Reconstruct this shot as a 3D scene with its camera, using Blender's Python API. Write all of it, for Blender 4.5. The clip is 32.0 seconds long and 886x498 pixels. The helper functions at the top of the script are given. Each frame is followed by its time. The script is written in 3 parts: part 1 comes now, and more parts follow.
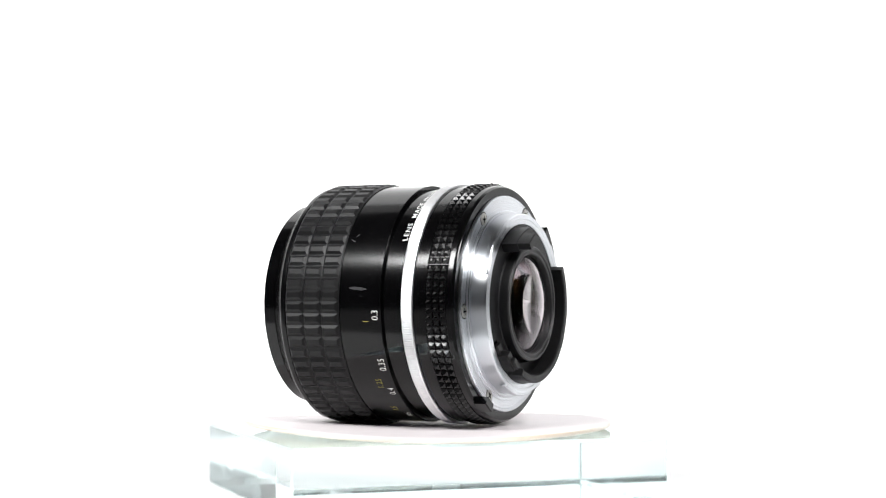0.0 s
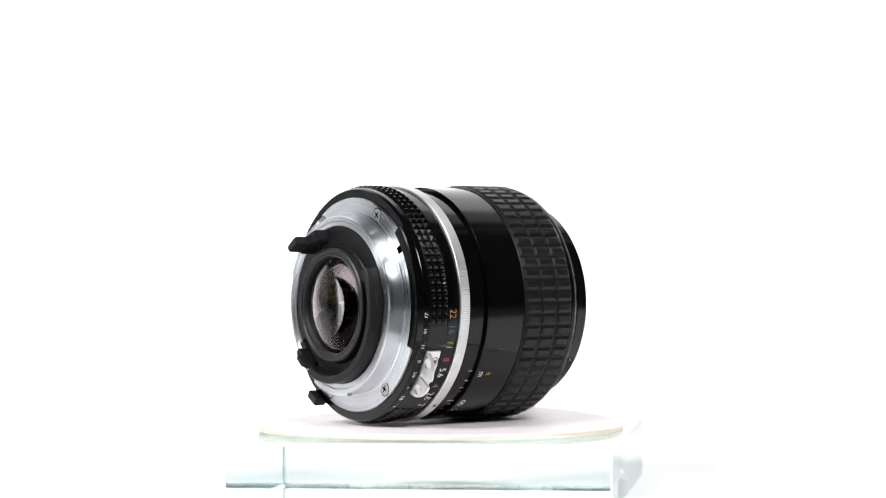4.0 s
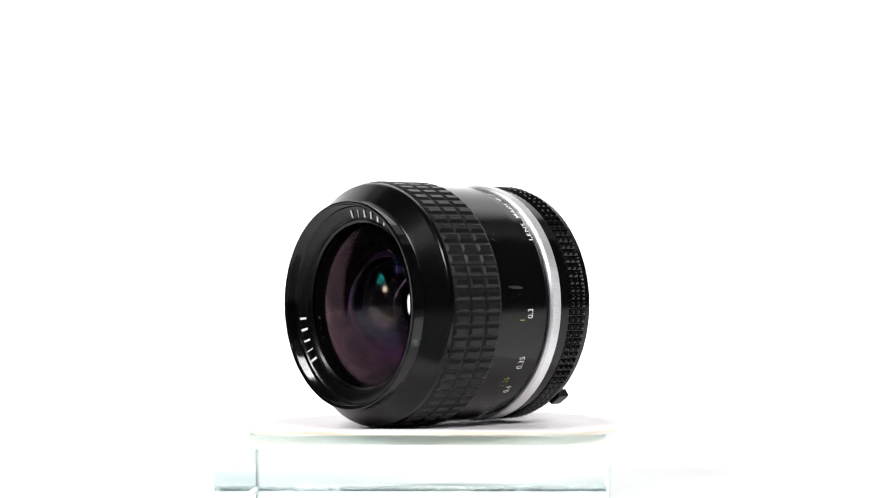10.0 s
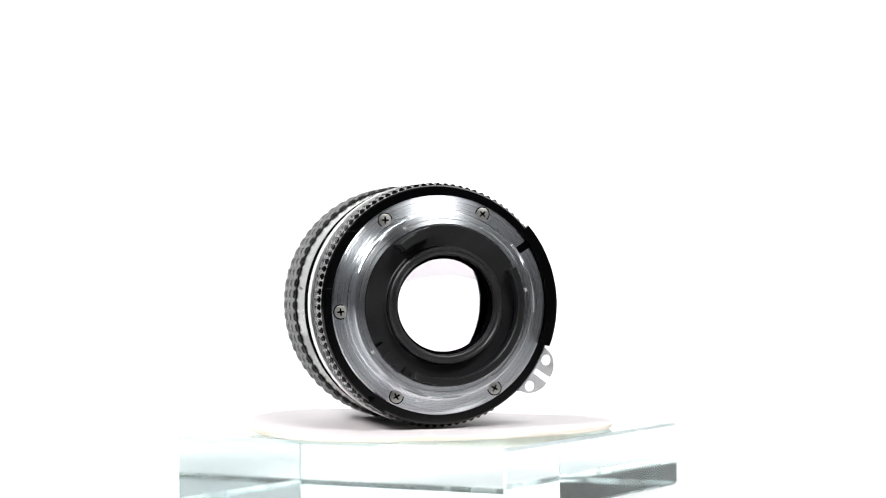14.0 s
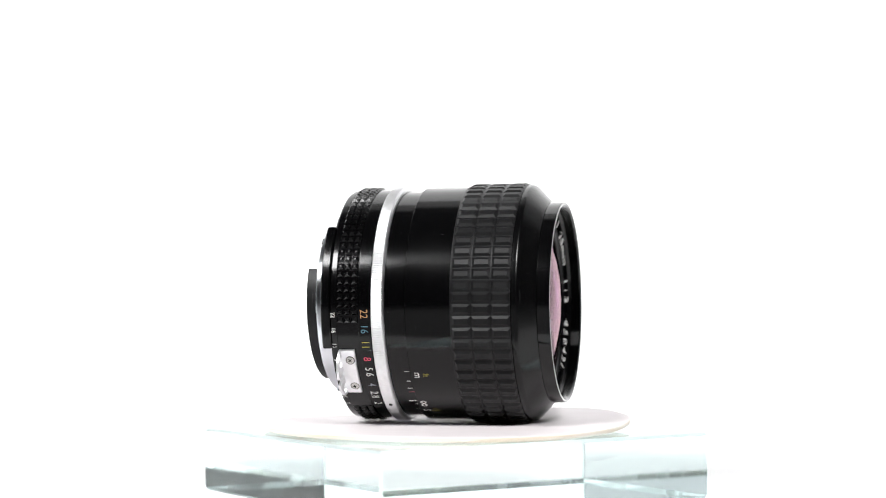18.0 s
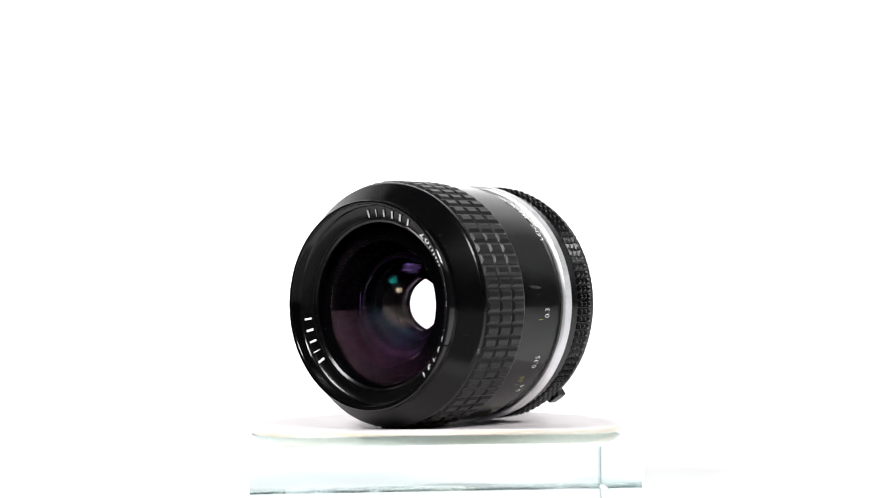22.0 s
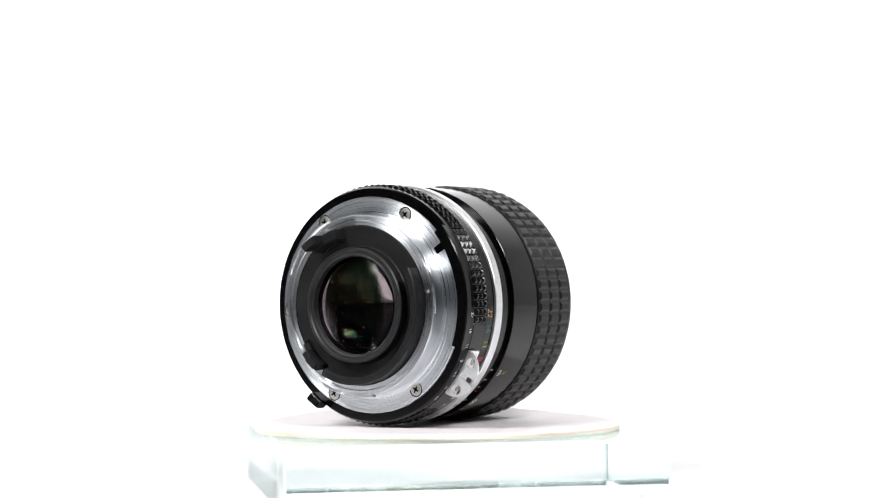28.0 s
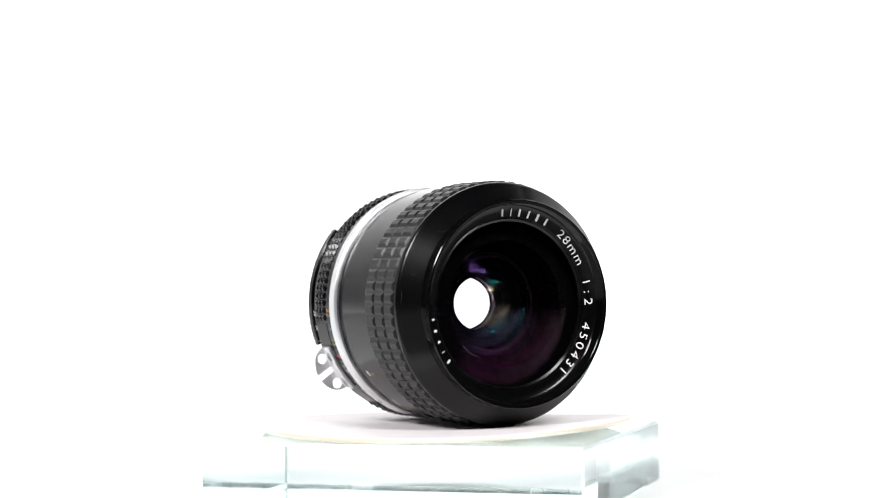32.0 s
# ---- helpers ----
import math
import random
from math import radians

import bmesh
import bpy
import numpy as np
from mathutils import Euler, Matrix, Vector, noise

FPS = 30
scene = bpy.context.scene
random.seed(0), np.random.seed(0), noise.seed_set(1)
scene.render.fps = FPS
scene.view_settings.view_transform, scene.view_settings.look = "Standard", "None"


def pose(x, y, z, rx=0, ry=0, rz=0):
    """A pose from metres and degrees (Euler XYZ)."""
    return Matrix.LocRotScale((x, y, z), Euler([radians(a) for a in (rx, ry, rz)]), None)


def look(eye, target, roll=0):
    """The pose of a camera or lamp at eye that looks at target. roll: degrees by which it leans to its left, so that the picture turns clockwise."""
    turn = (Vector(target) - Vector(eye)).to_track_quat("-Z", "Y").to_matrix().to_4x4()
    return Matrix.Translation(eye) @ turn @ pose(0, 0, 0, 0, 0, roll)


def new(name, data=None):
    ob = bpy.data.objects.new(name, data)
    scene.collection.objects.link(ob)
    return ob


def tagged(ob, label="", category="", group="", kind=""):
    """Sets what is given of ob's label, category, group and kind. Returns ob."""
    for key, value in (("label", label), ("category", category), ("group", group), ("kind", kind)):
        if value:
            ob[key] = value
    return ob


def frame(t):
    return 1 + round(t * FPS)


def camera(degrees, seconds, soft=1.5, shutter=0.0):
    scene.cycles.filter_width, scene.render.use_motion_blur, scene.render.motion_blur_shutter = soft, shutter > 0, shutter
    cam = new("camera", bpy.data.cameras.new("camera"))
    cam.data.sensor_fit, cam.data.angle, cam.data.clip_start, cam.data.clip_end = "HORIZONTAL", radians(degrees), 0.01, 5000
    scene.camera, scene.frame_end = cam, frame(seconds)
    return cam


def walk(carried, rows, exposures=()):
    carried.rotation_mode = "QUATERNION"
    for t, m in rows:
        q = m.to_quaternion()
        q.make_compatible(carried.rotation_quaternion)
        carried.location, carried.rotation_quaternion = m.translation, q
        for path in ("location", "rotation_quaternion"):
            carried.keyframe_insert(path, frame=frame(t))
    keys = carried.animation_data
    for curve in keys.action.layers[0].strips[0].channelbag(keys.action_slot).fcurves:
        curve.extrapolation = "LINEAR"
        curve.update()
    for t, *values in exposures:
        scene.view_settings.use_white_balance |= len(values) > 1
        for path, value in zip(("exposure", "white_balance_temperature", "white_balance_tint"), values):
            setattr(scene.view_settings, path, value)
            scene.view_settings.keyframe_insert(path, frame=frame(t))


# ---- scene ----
# The camera stands still in front of a slowly turning stand.
cam = camera(23.70, 32.0, soft=1.05)
EYE = (0.0, -0.571, 0.0412)
AIM = (0.00347, 0.429, 0.0412 + 0.01008)
cam.data.dof.use_dof, cam.data.dof.focus_distance, cam.data.dof.aperture_fstop = True, 0.546, 11.0
walk(cam, [(0.0, look(EYE, AIM, -0.456)), (32.0, look(EYE, AIM, -0.456))])

# ---------------------------------------------------------------- light
world = bpy.data.worlds.new("studio")
world.use_nodes = True
world.node_tree.nodes["Background"].inputs[0].default_value = (0.9, 0.95, 1.0, 1)
world.node_tree.nodes["Background"].inputs[1].default_value = 0.02
scene.world = world


def softbox(name, eye, target, wide, high, power, shape="RECTANGLE"):
    data = bpy.data.lights.new(name, "AREA")
    data.shape, data.size, data.size_y, data.energy = shape, wide, high, power
    ob = new(name, data)
    ob.matrix_world = look(eye, target)
    return tagged(ob, "white studio softbox above the stand", "lamp")


softbox("softbox_overhead", (0.0, 0.56, 0.90), (0, 0.46, 0), 1.2, 0.44, 1.1)
for eye, wide, power in (((-0.452, -0.416, 0.545), 0.30, 7.1), ((0.306, -0.530, 0.557), 0.31, 6.3)):
    softbox("softbox_front", eye, (0, 0, 0.03), wide, 0.22, power, "ELLIPSE")

# ---------------------------------------------------------------- materials
MATS = {}


def material(name, base, rough=0.5, metal=0.0, grain=0.0, scale=600.0, bump=0.0, bump_scale=900.0, coat=0.0, rough_var=0.0, tone=(0.8, 1.2), spec=0.5):
    """A painted, moulded or metal surface with uneven tone, gloss and fine relief."""
    m = bpy.data.materials.new(name)
    m.use_nodes = True
    nt = m.node_tree
    b = nt.nodes["Principled BSDF"]
    b.inputs["Base Color"].default_value = (*base, 1)
    b.inputs["Roughness"].default_value = rough
    b.inputs["Metallic"].default_value = metal
    b.inputs["Coat Weight"].default_value = coat
    b.inputs["Specular IOR Level"].default_value = spec
    tc = nt.nodes.new("ShaderNodeTexCoord")
    if grain > 0:
        n1 = nt.nodes.new("ShaderNodeTexNoise")
        n1.inputs["Scale"].default_value, n1.inputs["Detail"].default_value = scale, 6
        n2 = nt.nodes.new("ShaderNodeTexNoise")
        n2.inputs["Scale"].default_value, n2.inputs["Detail"].default_value = scale * 0.09, 3
        nt.links.new(tc.outputs["Object"], n1.inputs["Vector"])
        nt.links.new(tc.outputs["Object"], n2.inputs["Vector"])
        mixf = nt.nodes.new("ShaderNodeMath")
        mixf.operation = "MULTIPLY_ADD"
        mixf.inputs[1].default_value = 0.5
        half = nt.nodes.new("ShaderNodeMath")
        half.operation = "MULTIPLY"
        half.inputs[1].default_value = 0.5
        nt.links.new(n1.outputs["Fac"], mixf.inputs[0])
        nt.links.new(n2.outputs["Fac"], half.inputs[0])
        nt.links.new(half.outputs[0], mixf.inputs[2])
        ramp = nt.nodes.new("ShaderNodeMapRange")
        ramp.inputs["From Min"].default_value, ramp.inputs["From Max"].default_value = 0.3, 0.7
        ramp.inputs["To Min"].default_value = 1 + (tone[0] - 1) * grain
        ramp.inputs["To Max"].default_value = 1 + (tone[1] - 1) * grain
        nt.links.new(mixf.outputs[0], ramp.inputs["Value"])
        mul = nt.nodes.new("ShaderNodeMix")
        mul.data_type, mul.blend_type = "RGBA", "MULTIPLY"
        mul.inputs[0].default_value = 1.0
        mul.inputs[6].default_value = (*base, 1)
        nt.links.new(ramp.outputs[0], mul.inputs[7])
        nt.links.new(mul.outputs[2], b.inputs["Base Color"])
        if rough_var > 0:
            rr = nt.nodes.new("ShaderNodeMapRange")
            rr.inputs["From Min"].default_value, rr.inputs["From Max"].default_value = 0.3, 0.7
            rr.inputs["To Min"].default_value, rr.inputs["To Max"].default_value = rough - rough_var, rough + rough_var
            nt.links.new(n2.outputs["Fac"], rr.inputs["Value"])
            nt.links.new(rr.outputs[0], b.inputs["Roughness"])
    if bump > 0:
        nb = nt.nodes.new("ShaderNodeTexNoise")
        nb.inputs["Scale"].default_value, nb.inputs["Detail"].default_value = bump_scale, 4
        nt.links.new(tc.outputs["Object"], nb.inputs["Vector"])
        bp = nt.nodes.new("ShaderNodeBump")
        bp.inputs["Strength"].default_value, bp.inputs["Distance"].default_value = bump, 0.0002
        nt.links.new(nb.outputs["Fac"], bp.inputs["Height"])
        nt.links.new(bp.outputs[0], b.inputs["Normal"])
    MATS[name] = m
    return m


def turned_lines(m):
    """Fine concentric tool marks round the optical axis, in relief and tone."""
    nt = m.node_tree
    b = nt.nodes["Principled BSDF"]
    tc = nt.nodes.new("ShaderNodeTexCoord")
    flat = nt.nodes.new("ShaderNodeVectorMath")
    flat.operation = "MULTIPLY"
    flat.inputs[1].default_value = (0, 1, 1)
    rad = nt.nodes.new("ShaderNodeVectorMath")
    rad.operation = "LENGTH"
    nt.links.new(tc.outputs["Object"], flat.inputs[0])
    nt.links.new(flat.outputs[0], rad.inputs[0])
    for scale, socket in ((9000, "tone"), (5200, "relief")):
        nz = nt.nodes.new("ShaderNodeTexNoise")
        nz.noise_dimensions = "1D"
        nz.inputs["Scale"].default_value, nz.inputs["Detail"].default_value = scale * 0.6, 3
        nt.links.new(rad.outputs["Value"], nz.inputs["W"])
        if socket == "tone":
            mr = nt.nodes.new("ShaderNodeMapRange")
            mr.inputs["From Min"].default_value, mr.inputs["From Max"].default_value = 0.3, 0.7
            mr.inputs["To Min"].default_value, mr.inputs["To Max"].default_value = 0.24, 0.36
            nt.links.new(nz.outputs["Fac"], mr.inputs["Value"])
            nt.links.new(mr.outputs[0], b.inputs["Roughness"])
        else:
            bp = nt.nodes.new("ShaderNodeBump")
            bp.inputs["Strength"].default_value, bp.inputs["Distance"].default_value = 0.016, 0.0002
            nt.links.new(nz.outputs["Fac"], bp.inputs["Height"])
            nt.links.new(bp.outputs[0], b.inputs["Normal"])


black_paint = material("black_satin_enamel", (0.0012, 0.0012, 0.0014), 0.13, spec=0.29, grain=0.8, scale=500, rough_var=0.03, bump=0.02, bump_scale=2500)
black_gloss = material("black_gloss_enamel", (0.0014, 0.0014, 0.0016), 0.10, spec=0.35, grain=0.8, scale=500, rough_var=0.05, bump=0.015, bump_scale=2000)
black_satin = material("black_semi_matt_enamel", (0.0014, 0.0014, 0.0016), 0.20, spec=0.26, grain=0.8, scale=500, rough_var=0.05, bump=0.02, bump_scale=2500)
black_stud = material("black_worn_enamel", (0.0014, 0.0014, 0.0016), 0.24, spec=0.34, grain=0.8, scale=500, rough_var=0.05, bump=0.02, bump_scale=2500)
black_matt = material("black_matt_paint", (0.005, 0.005, 0.0055), 0.45, grain=0.8, scale=900, rough_var=0.08, bump=0.08, bump_scale=3000)
baffle = material("flocked_black_baffle", (0.0012, 0.0012, 0.0014), 0.9, grain=0.5, spec=0.0)
rubber = material("black_rubber", (0.004, 0.004, 0.0044), 0.38, spec=0.27, grain=1.0, scale=700, rough_var=0.08, bump=0.12, bump_scale=2500)
plastic = material("dark_grey_plastic", (0.008, 0.008, 0.0085), 0.42, spec=0.22, grain=0.9, scale=800, rough_var=0.08, bump=0.15, bump_scale=3500)
steel = material("turned_bright_steel", (0.70, 0.72, 0.75), 0.4, metal=1.0)
silver = material("satin_aluminium", (0.80, 0.80, 0.81), 0.42, metal=1.0, grain=0.4, scale=900, rough_var=0.08, bump=0.06, bump_scale=4000)
screw_steel = material("dull_screw_steel", (0.52, 0.51, 0.48), 0.36, metal=1.0, grain=0.8, scale=1500, rough_var=0.08)
for _m, _k in ((steel, 0.96),):
    _t = _m.node_tree.nodes.new("ShaderNodeTangent")
    _t.direction_type, _t.axis = "RADIAL", "X"
    _m.node_tree.nodes["Principled BSDF"].inputs["Anisotropic"].default_value = _k
    _m.node_tree.nodes["Principled BSDF"].inputs["Anisotropic Rotation"].default_value = 0.25
    _m.node_tree.links.new(_t.outputs[0], _m.node_tree.nodes["Principled BSDF"].inputs["Tangent"])
turned_lines(steel)
scuff = material("rubbed_dull_paint", (0.016, 0.016, 0.018), 0.5, grain=1.0, scale=1500, tone=(0.3, 1.6))
white_ink = material("white_engraving_paint", (0.82, 0.82, 0.8), 0.6, grain=0.5, scale=2500)
yellow_ink = material("yellow_engraving_paint", (0.32, 0.28, 0.04), 0.6, grain=0.5, scale=2500)
orange_ink = material("orange_engraving_paint", (0.40, 0.21, 0.08), 0.6, grain=0.5, scale=2500)
blue_ink = material("blue_engraving_paint", (0.06, 0.15, 0.20), 0.6, grain=0.5, scale=2500)
red_ink = material("pink_red_engraving_paint", (0.7, 0.07, 0.13), 0.6, grain=0.5, scale=2500)
grey_ink = material("grey_engraving_paint", (0.22, 0.24, 0.27), 0.6, grain=0.5, scale=2500)
backdrop_paper = material("white_sweep_paper", (0.89, 0.89, 0.89), 0.8, grain=0.05, scale=60)
floor_paint = material("grey_floor_paint", (0.17, 0.17, 0.173), 0.7, grain=0.5, scale=8)
side_paint = material("pale_grey_wall_paint", (0.62, 0.62, 0.63), 0.8, grain=0.3, scale=8)
room_paint = material("dark_room_paint", (0.05, 0.05, 0.052), 0.8, grain=0.5, scale=8)


def ply_material(name, base, layered):
    m = material(name, base, 0.55, grain=0.35, scale=180, bump=0.06, bump_scale=1500, tone=(0.85, 1.1))
    if layered:
        nt = m.node_tree
        b = nt.nodes["Principled BSDF"]
        tc = nt.nodes.new("ShaderNodeTexCoord")
        mp = nt.nodes.new("ShaderNodeMapping")
        mp.inputs["Scale"].default_value = (25, 25, 1100)
        nz = nt.nodes.new("ShaderNodeTexNoise")
        nz.inputs["Scale"].default_value, nz.inputs["Detail"].default_value = 1.0, 3
        cr = nt.nodes.new("ShaderNodeValToRGB")
        cr.color_ramp.elements[0].position, cr.color_ramp.elements[1].position = 0.38, 0.6
        cr.color_ramp.elements[0].color = (base[0] * 0.86, base[1] * 0.78, base[2] * 0.68, 1)
        cr.color_ramp.elements[1].color = (*base, 1)
        nt.links.new(tc.outputs["Object"], mp.inputs["Vector"])
        nt.links.new(mp.outputs[0], nz.inputs["Vector"])
        nt.links.new(nz.outputs["Fac"], cr.inputs["Fac"])
        nt.links.new(cr.outputs[0], b.inputs["Base Color"])
    return m


def worn(m, amount):
    """Fine hairline scratches and specks of wear in a dark paint."""
    nt = m.node_tree
    b = nt.nodes["Principled BSDF"]
    tc = nt.nodes.new("ShaderNodeTexCoord")
    total = None
    for scale, lo in (((500, 60, 2600), 0.735), ((2400, 700, 90), 0.745), ((1300, 1300, 1300), 0.76)):
        mp = nt.nodes.new("ShaderNodeMapping")
        mp.inputs["Scale"].default_value = scale
        nz = nt.nodes.new("ShaderNodeTexNoise")
        nz.inputs["Scale"].default_value, nz.inputs["Detail"].default_value = 1.0, 2
        cl = nt.nodes.new("ShaderNodeMapRange")
        cl.inputs["From Min"].default_value, cl.inputs["From Max"].default_value = lo, lo + 0.06
        nt.links.new(tc.outputs["Object"], mp.inputs["Vector"])
        nt.links.new(mp.outputs[0], nz.inputs["Vector"])
        nt.links.new(nz.outputs["Fac"], cl.inputs["Value"])
        if total is None:
            total = cl.outputs[0]
        else:
            mx = nt.nodes.new("ShaderNodeMath")
            mx.operation = "MAXIMUM"
            nt.links.new(total, mx.inputs[0])
            nt.links.new(cl.outputs[0], mx.inputs[1])
            total = mx.outputs[0]
    k = nt.nodes.new("ShaderNodeMath")
    k.operation = "MULTIPLY"
    k.inputs[1].default_value = amount
    nt.links.new(total, k.inputs[0])
    mix = nt.nodes.new("ShaderNodeMix")
    mix.data_type = "RGBA"
    mix.inputs[7].default_value = (0.16, 0.16, 0.165, 1)
    old = b.inputs["Base Color"].links[0].from_socket
    nt.links.new(k.outputs[0], mix.inputs[0])
    nt.links.new(old, mix.inputs[6])
    nt.links.new(mix.outputs[2], b.inputs["Base Color"])


worn(black_paint, 0.2)
worn(black_satin, 0.15)
worn(plastic, 0.35)
ply_face = ply_material("pale_birch_face", (0.71, 0.665, 0.675), False)
ply_edge = ply_material("layered_birch_edge", (0.86, 0.81, 0.74), True)


def glass_material(name, tint, ior=1.5, coating=None):
    """Clear glass. A coating: the colour and share of its reflection face on, then the colour and share of the gloss towards grazing,
    and the bare reflectance up to which the coating suppresses it."""
    m = bpy.data.materials.new(name)
    m.use_nodes = True
    nt = m.node_tree
    nt.nodes.clear()
    out = nt.nodes.new("ShaderNodeOutputMaterial")
    if coating is None:
        g = nt.nodes.new("ShaderNodeBsdfGlass")
        g.inputs["Color"].default_value, g.inputs["Roughness"].default_value, g.inputs["IOR"].default_value = (*tint, 1), 0.0, ior
        nt.links.new(g.outputs[0], out.inputs["Surface"])
        return m
    colour, weight, rim, top, clear = coating
    rf = nt.nodes.new("ShaderNodeBsdfRefraction")
    rf.inputs["Color"].default_value, rf.inputs["Roughness"].default_value, rf.inputs["IOR"].default_value = (*tint, 1), 0.0, ior
    fr = nt.nodes.new("ShaderNodeFresnel")
    fr.inputs["IOR"].default_value = ior
    k = nt.nodes.new("ShaderNodeMath")
    k.operation, k.use_clamp = "MULTIPLY_ADD", True
    k.inputs[1].default_value, k.inputs[2].default_value = top, -top * clear
    nt.links.new(fr.outputs[0], k.inputs[0])
    below = rf.outputs[0]
    for gloss, amount in ((rim, k.outputs[0]), (colour, weight)):
        gl = nt.nodes.new("ShaderNodeBsdfGlossy")
        gl.inputs["Color"].default_value, gl.inputs["Roughness"].default_value = (*gloss, 1), 0.0
        mx = nt.nodes.new("ShaderNodeMixShader")
        if isinstance(amount, float):
            mx.inputs[0].default_value = amount
        else:
            nt.links.new(amount, mx.inputs[0])
        nt.links.new(below, mx.inputs[1])
        nt.links.new(gl.outputs[0], mx.inputs[2])
        below = mx.outputs[0]
    nt.links.new(below, out.inputs["Surface"])
    return m


block_glass = glass_material("clear_float_glass", (0.945, 0.985, 0.986), 1.52)
def hazed(m, low, high):
    """Scuffed patches in which the polish is gone."""
    nt = m.node_tree
    g = nt.nodes["Glass BSDF"]
    tc, nz, mr = [nt.nodes.new("ShaderNode" + k) for k in ("TexCoord", "TexNoise", "MapRange")]
    nz.inputs["Scale"].default_value, nz.inputs["Detail"].default_value, nz.inputs["Distortion"].default_value = 55, 8, 0.6
    for k, v in (("From Min", 0.54), ("From Max", 0.72), ("To Min", low), ("To Max", high)):
        mr.inputs[k].default_value = v
    nt.links.new(tc.outputs["Object"], nz.inputs["Vector"])
    nt.links.new(nz.outputs["Fac"], mr.inputs["Value"])
    nt.links.new(mr.outputs[0], g.inputs["Roughness"])


lower_edge = glass_material("half_polished_glass_edge", (0.90, 0.975, 0.97), 1.52)
hazed(block_glass, 0.0, 0.22)
hazed(lower_edge, 0.22, 0.5)
ground_edge = material("ground_glass_edge", (0.84, 0.965, 0.95), 0.4, grain=0.3, scale=900)
ground_edge.node_tree.nodes["Principled BSDF"].inputs["Transmission Weight"].default_value = 0.55
CLEAR = (0.99, 0.985, 0.99)
coat_magenta = glass_material("magenta_coated_glass", CLEAR, 1.7, ((1.0, 0.05, 0.70), 0.005, (0.86, 0.60, 0.66), 1.0, 0.067))
coat_teal = glass_material("teal_coated_glass", CLEAR, 1.7, ((0.03, 0.68, 0.66), 0.014, (0.54, 0.25, 0.60), 0.8, 0.09))
coat_lavender = glass_material("lavender_coated_glass", CLEAR, 1.7, ((0.50, 0.32, 1.0), 0.008, (0.46, 0.22, 0.66), 0.8, 0.09))
coat_cream = glass_material("cream_coated_glass", CLEAR, 1.7, ((1.0, 0.80, 0.50), 0.045, (0.50, 0.30, 0.62), 0.7, 0.08))
coat_dark = glass_material("broadband_coated_glass", CLEAR, 1.6, ((0.3, 0.8, 0.7), 0.002, (0.5, 0.4, 0.5), 0.3, 0.10))
coat_green = glass_material("green_coated_glass", CLEAR, 1.7, ((0.15, 0.85, 0.55), 0.008, (0.95, 0.92, 0.93), 0.5, 0.15))
coat_amber = glass_material("amber_coated_glass", CLEAR, 1.6, ((1.0, 0.62, 0.12), 0.009, (0.97, 0.93, 0.95), 0.6, 0.15))
coat_mauve = glass_material("pale_mauve_coated_glass", CLEAR, 1.6, ((0.85, 0.75, 0.90), 0.002, (0.98, 0.91, 0.95), 2.0, 0.07))

# The backdrop paper glows by emission, added in place of lights on it.
glow_paper = bpy.data.materials.new("glowing_white_background")
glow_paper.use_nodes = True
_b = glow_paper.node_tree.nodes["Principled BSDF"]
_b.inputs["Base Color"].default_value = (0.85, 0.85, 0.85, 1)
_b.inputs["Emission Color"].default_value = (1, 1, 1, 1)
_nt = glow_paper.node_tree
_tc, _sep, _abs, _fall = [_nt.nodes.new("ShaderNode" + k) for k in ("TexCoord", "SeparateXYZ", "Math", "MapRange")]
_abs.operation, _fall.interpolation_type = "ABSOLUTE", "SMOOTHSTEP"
# the paper's own glow fades towards both ends
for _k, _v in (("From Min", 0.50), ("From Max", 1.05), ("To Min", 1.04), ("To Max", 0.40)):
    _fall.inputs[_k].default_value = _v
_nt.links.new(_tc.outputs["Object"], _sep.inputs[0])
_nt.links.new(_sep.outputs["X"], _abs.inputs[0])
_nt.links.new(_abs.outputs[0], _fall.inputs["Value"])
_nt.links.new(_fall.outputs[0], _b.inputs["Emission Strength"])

# ---------------------------------------------------------------- mesh helpers
MM = 0.001


def smooth_sharp(me, angle=35):
    for p in me.polygons:
        p.use_smooth = True
    me.set_sharp_from_angle(angle=radians(angle))


def mesh_of(name, bm, mat, angle=35):
    me = bpy.data.meshes.new(name)
    bm.normal_update()
    bm.to_mesh(me)
    bm.free()
    for q in (mat if isinstance(mat, (list, tuple)) else [mat]):
        me.materials.append(q)
    smooth_sharp(me, angle)
    return me


def part(name, bm, mat, parent, label="", angle=35):
    me = bm if isinstance(bm, bpy.types.Mesh) else mesh_of(name, bm, mat, angle)
    ob = new(name, me)
    ob.parent = parent
    if label:
        tagged(ob, label)
    return ob


def pt(s, r, phi):
    """A point on the lens: s along the optical axis to the front, r from the axis, phi degrees from the top; millimetres."""
    a = radians(phi)
    return Vector((s * MM, r * math.sin(a) * MM, r * math.cos(a) * MM))


def eased(profile, closed):
    """Hold the ends of long straight runs with a second point, so that smooth shading keeps them straight."""
    out = []
    pairs = list(zip(profile, profile[1:] + profile[:1] if closed else profile[1:]))
    for p, q in pairs:
        out.append(p)
        d = math.hypot(q[0] - p[0], q[1] - p[1])
        if d > 0.9:
            for k in (0.1 / d, 1 - 0.1 / d):
                w = min((p + (1,))[2], (q + (1,))[2])
                out.append((p[0] + (q[0] - p[0]) * k, p[1] + (q[1] - p[1]) * k, w))
    return out if closed else out + [profile[-1]]


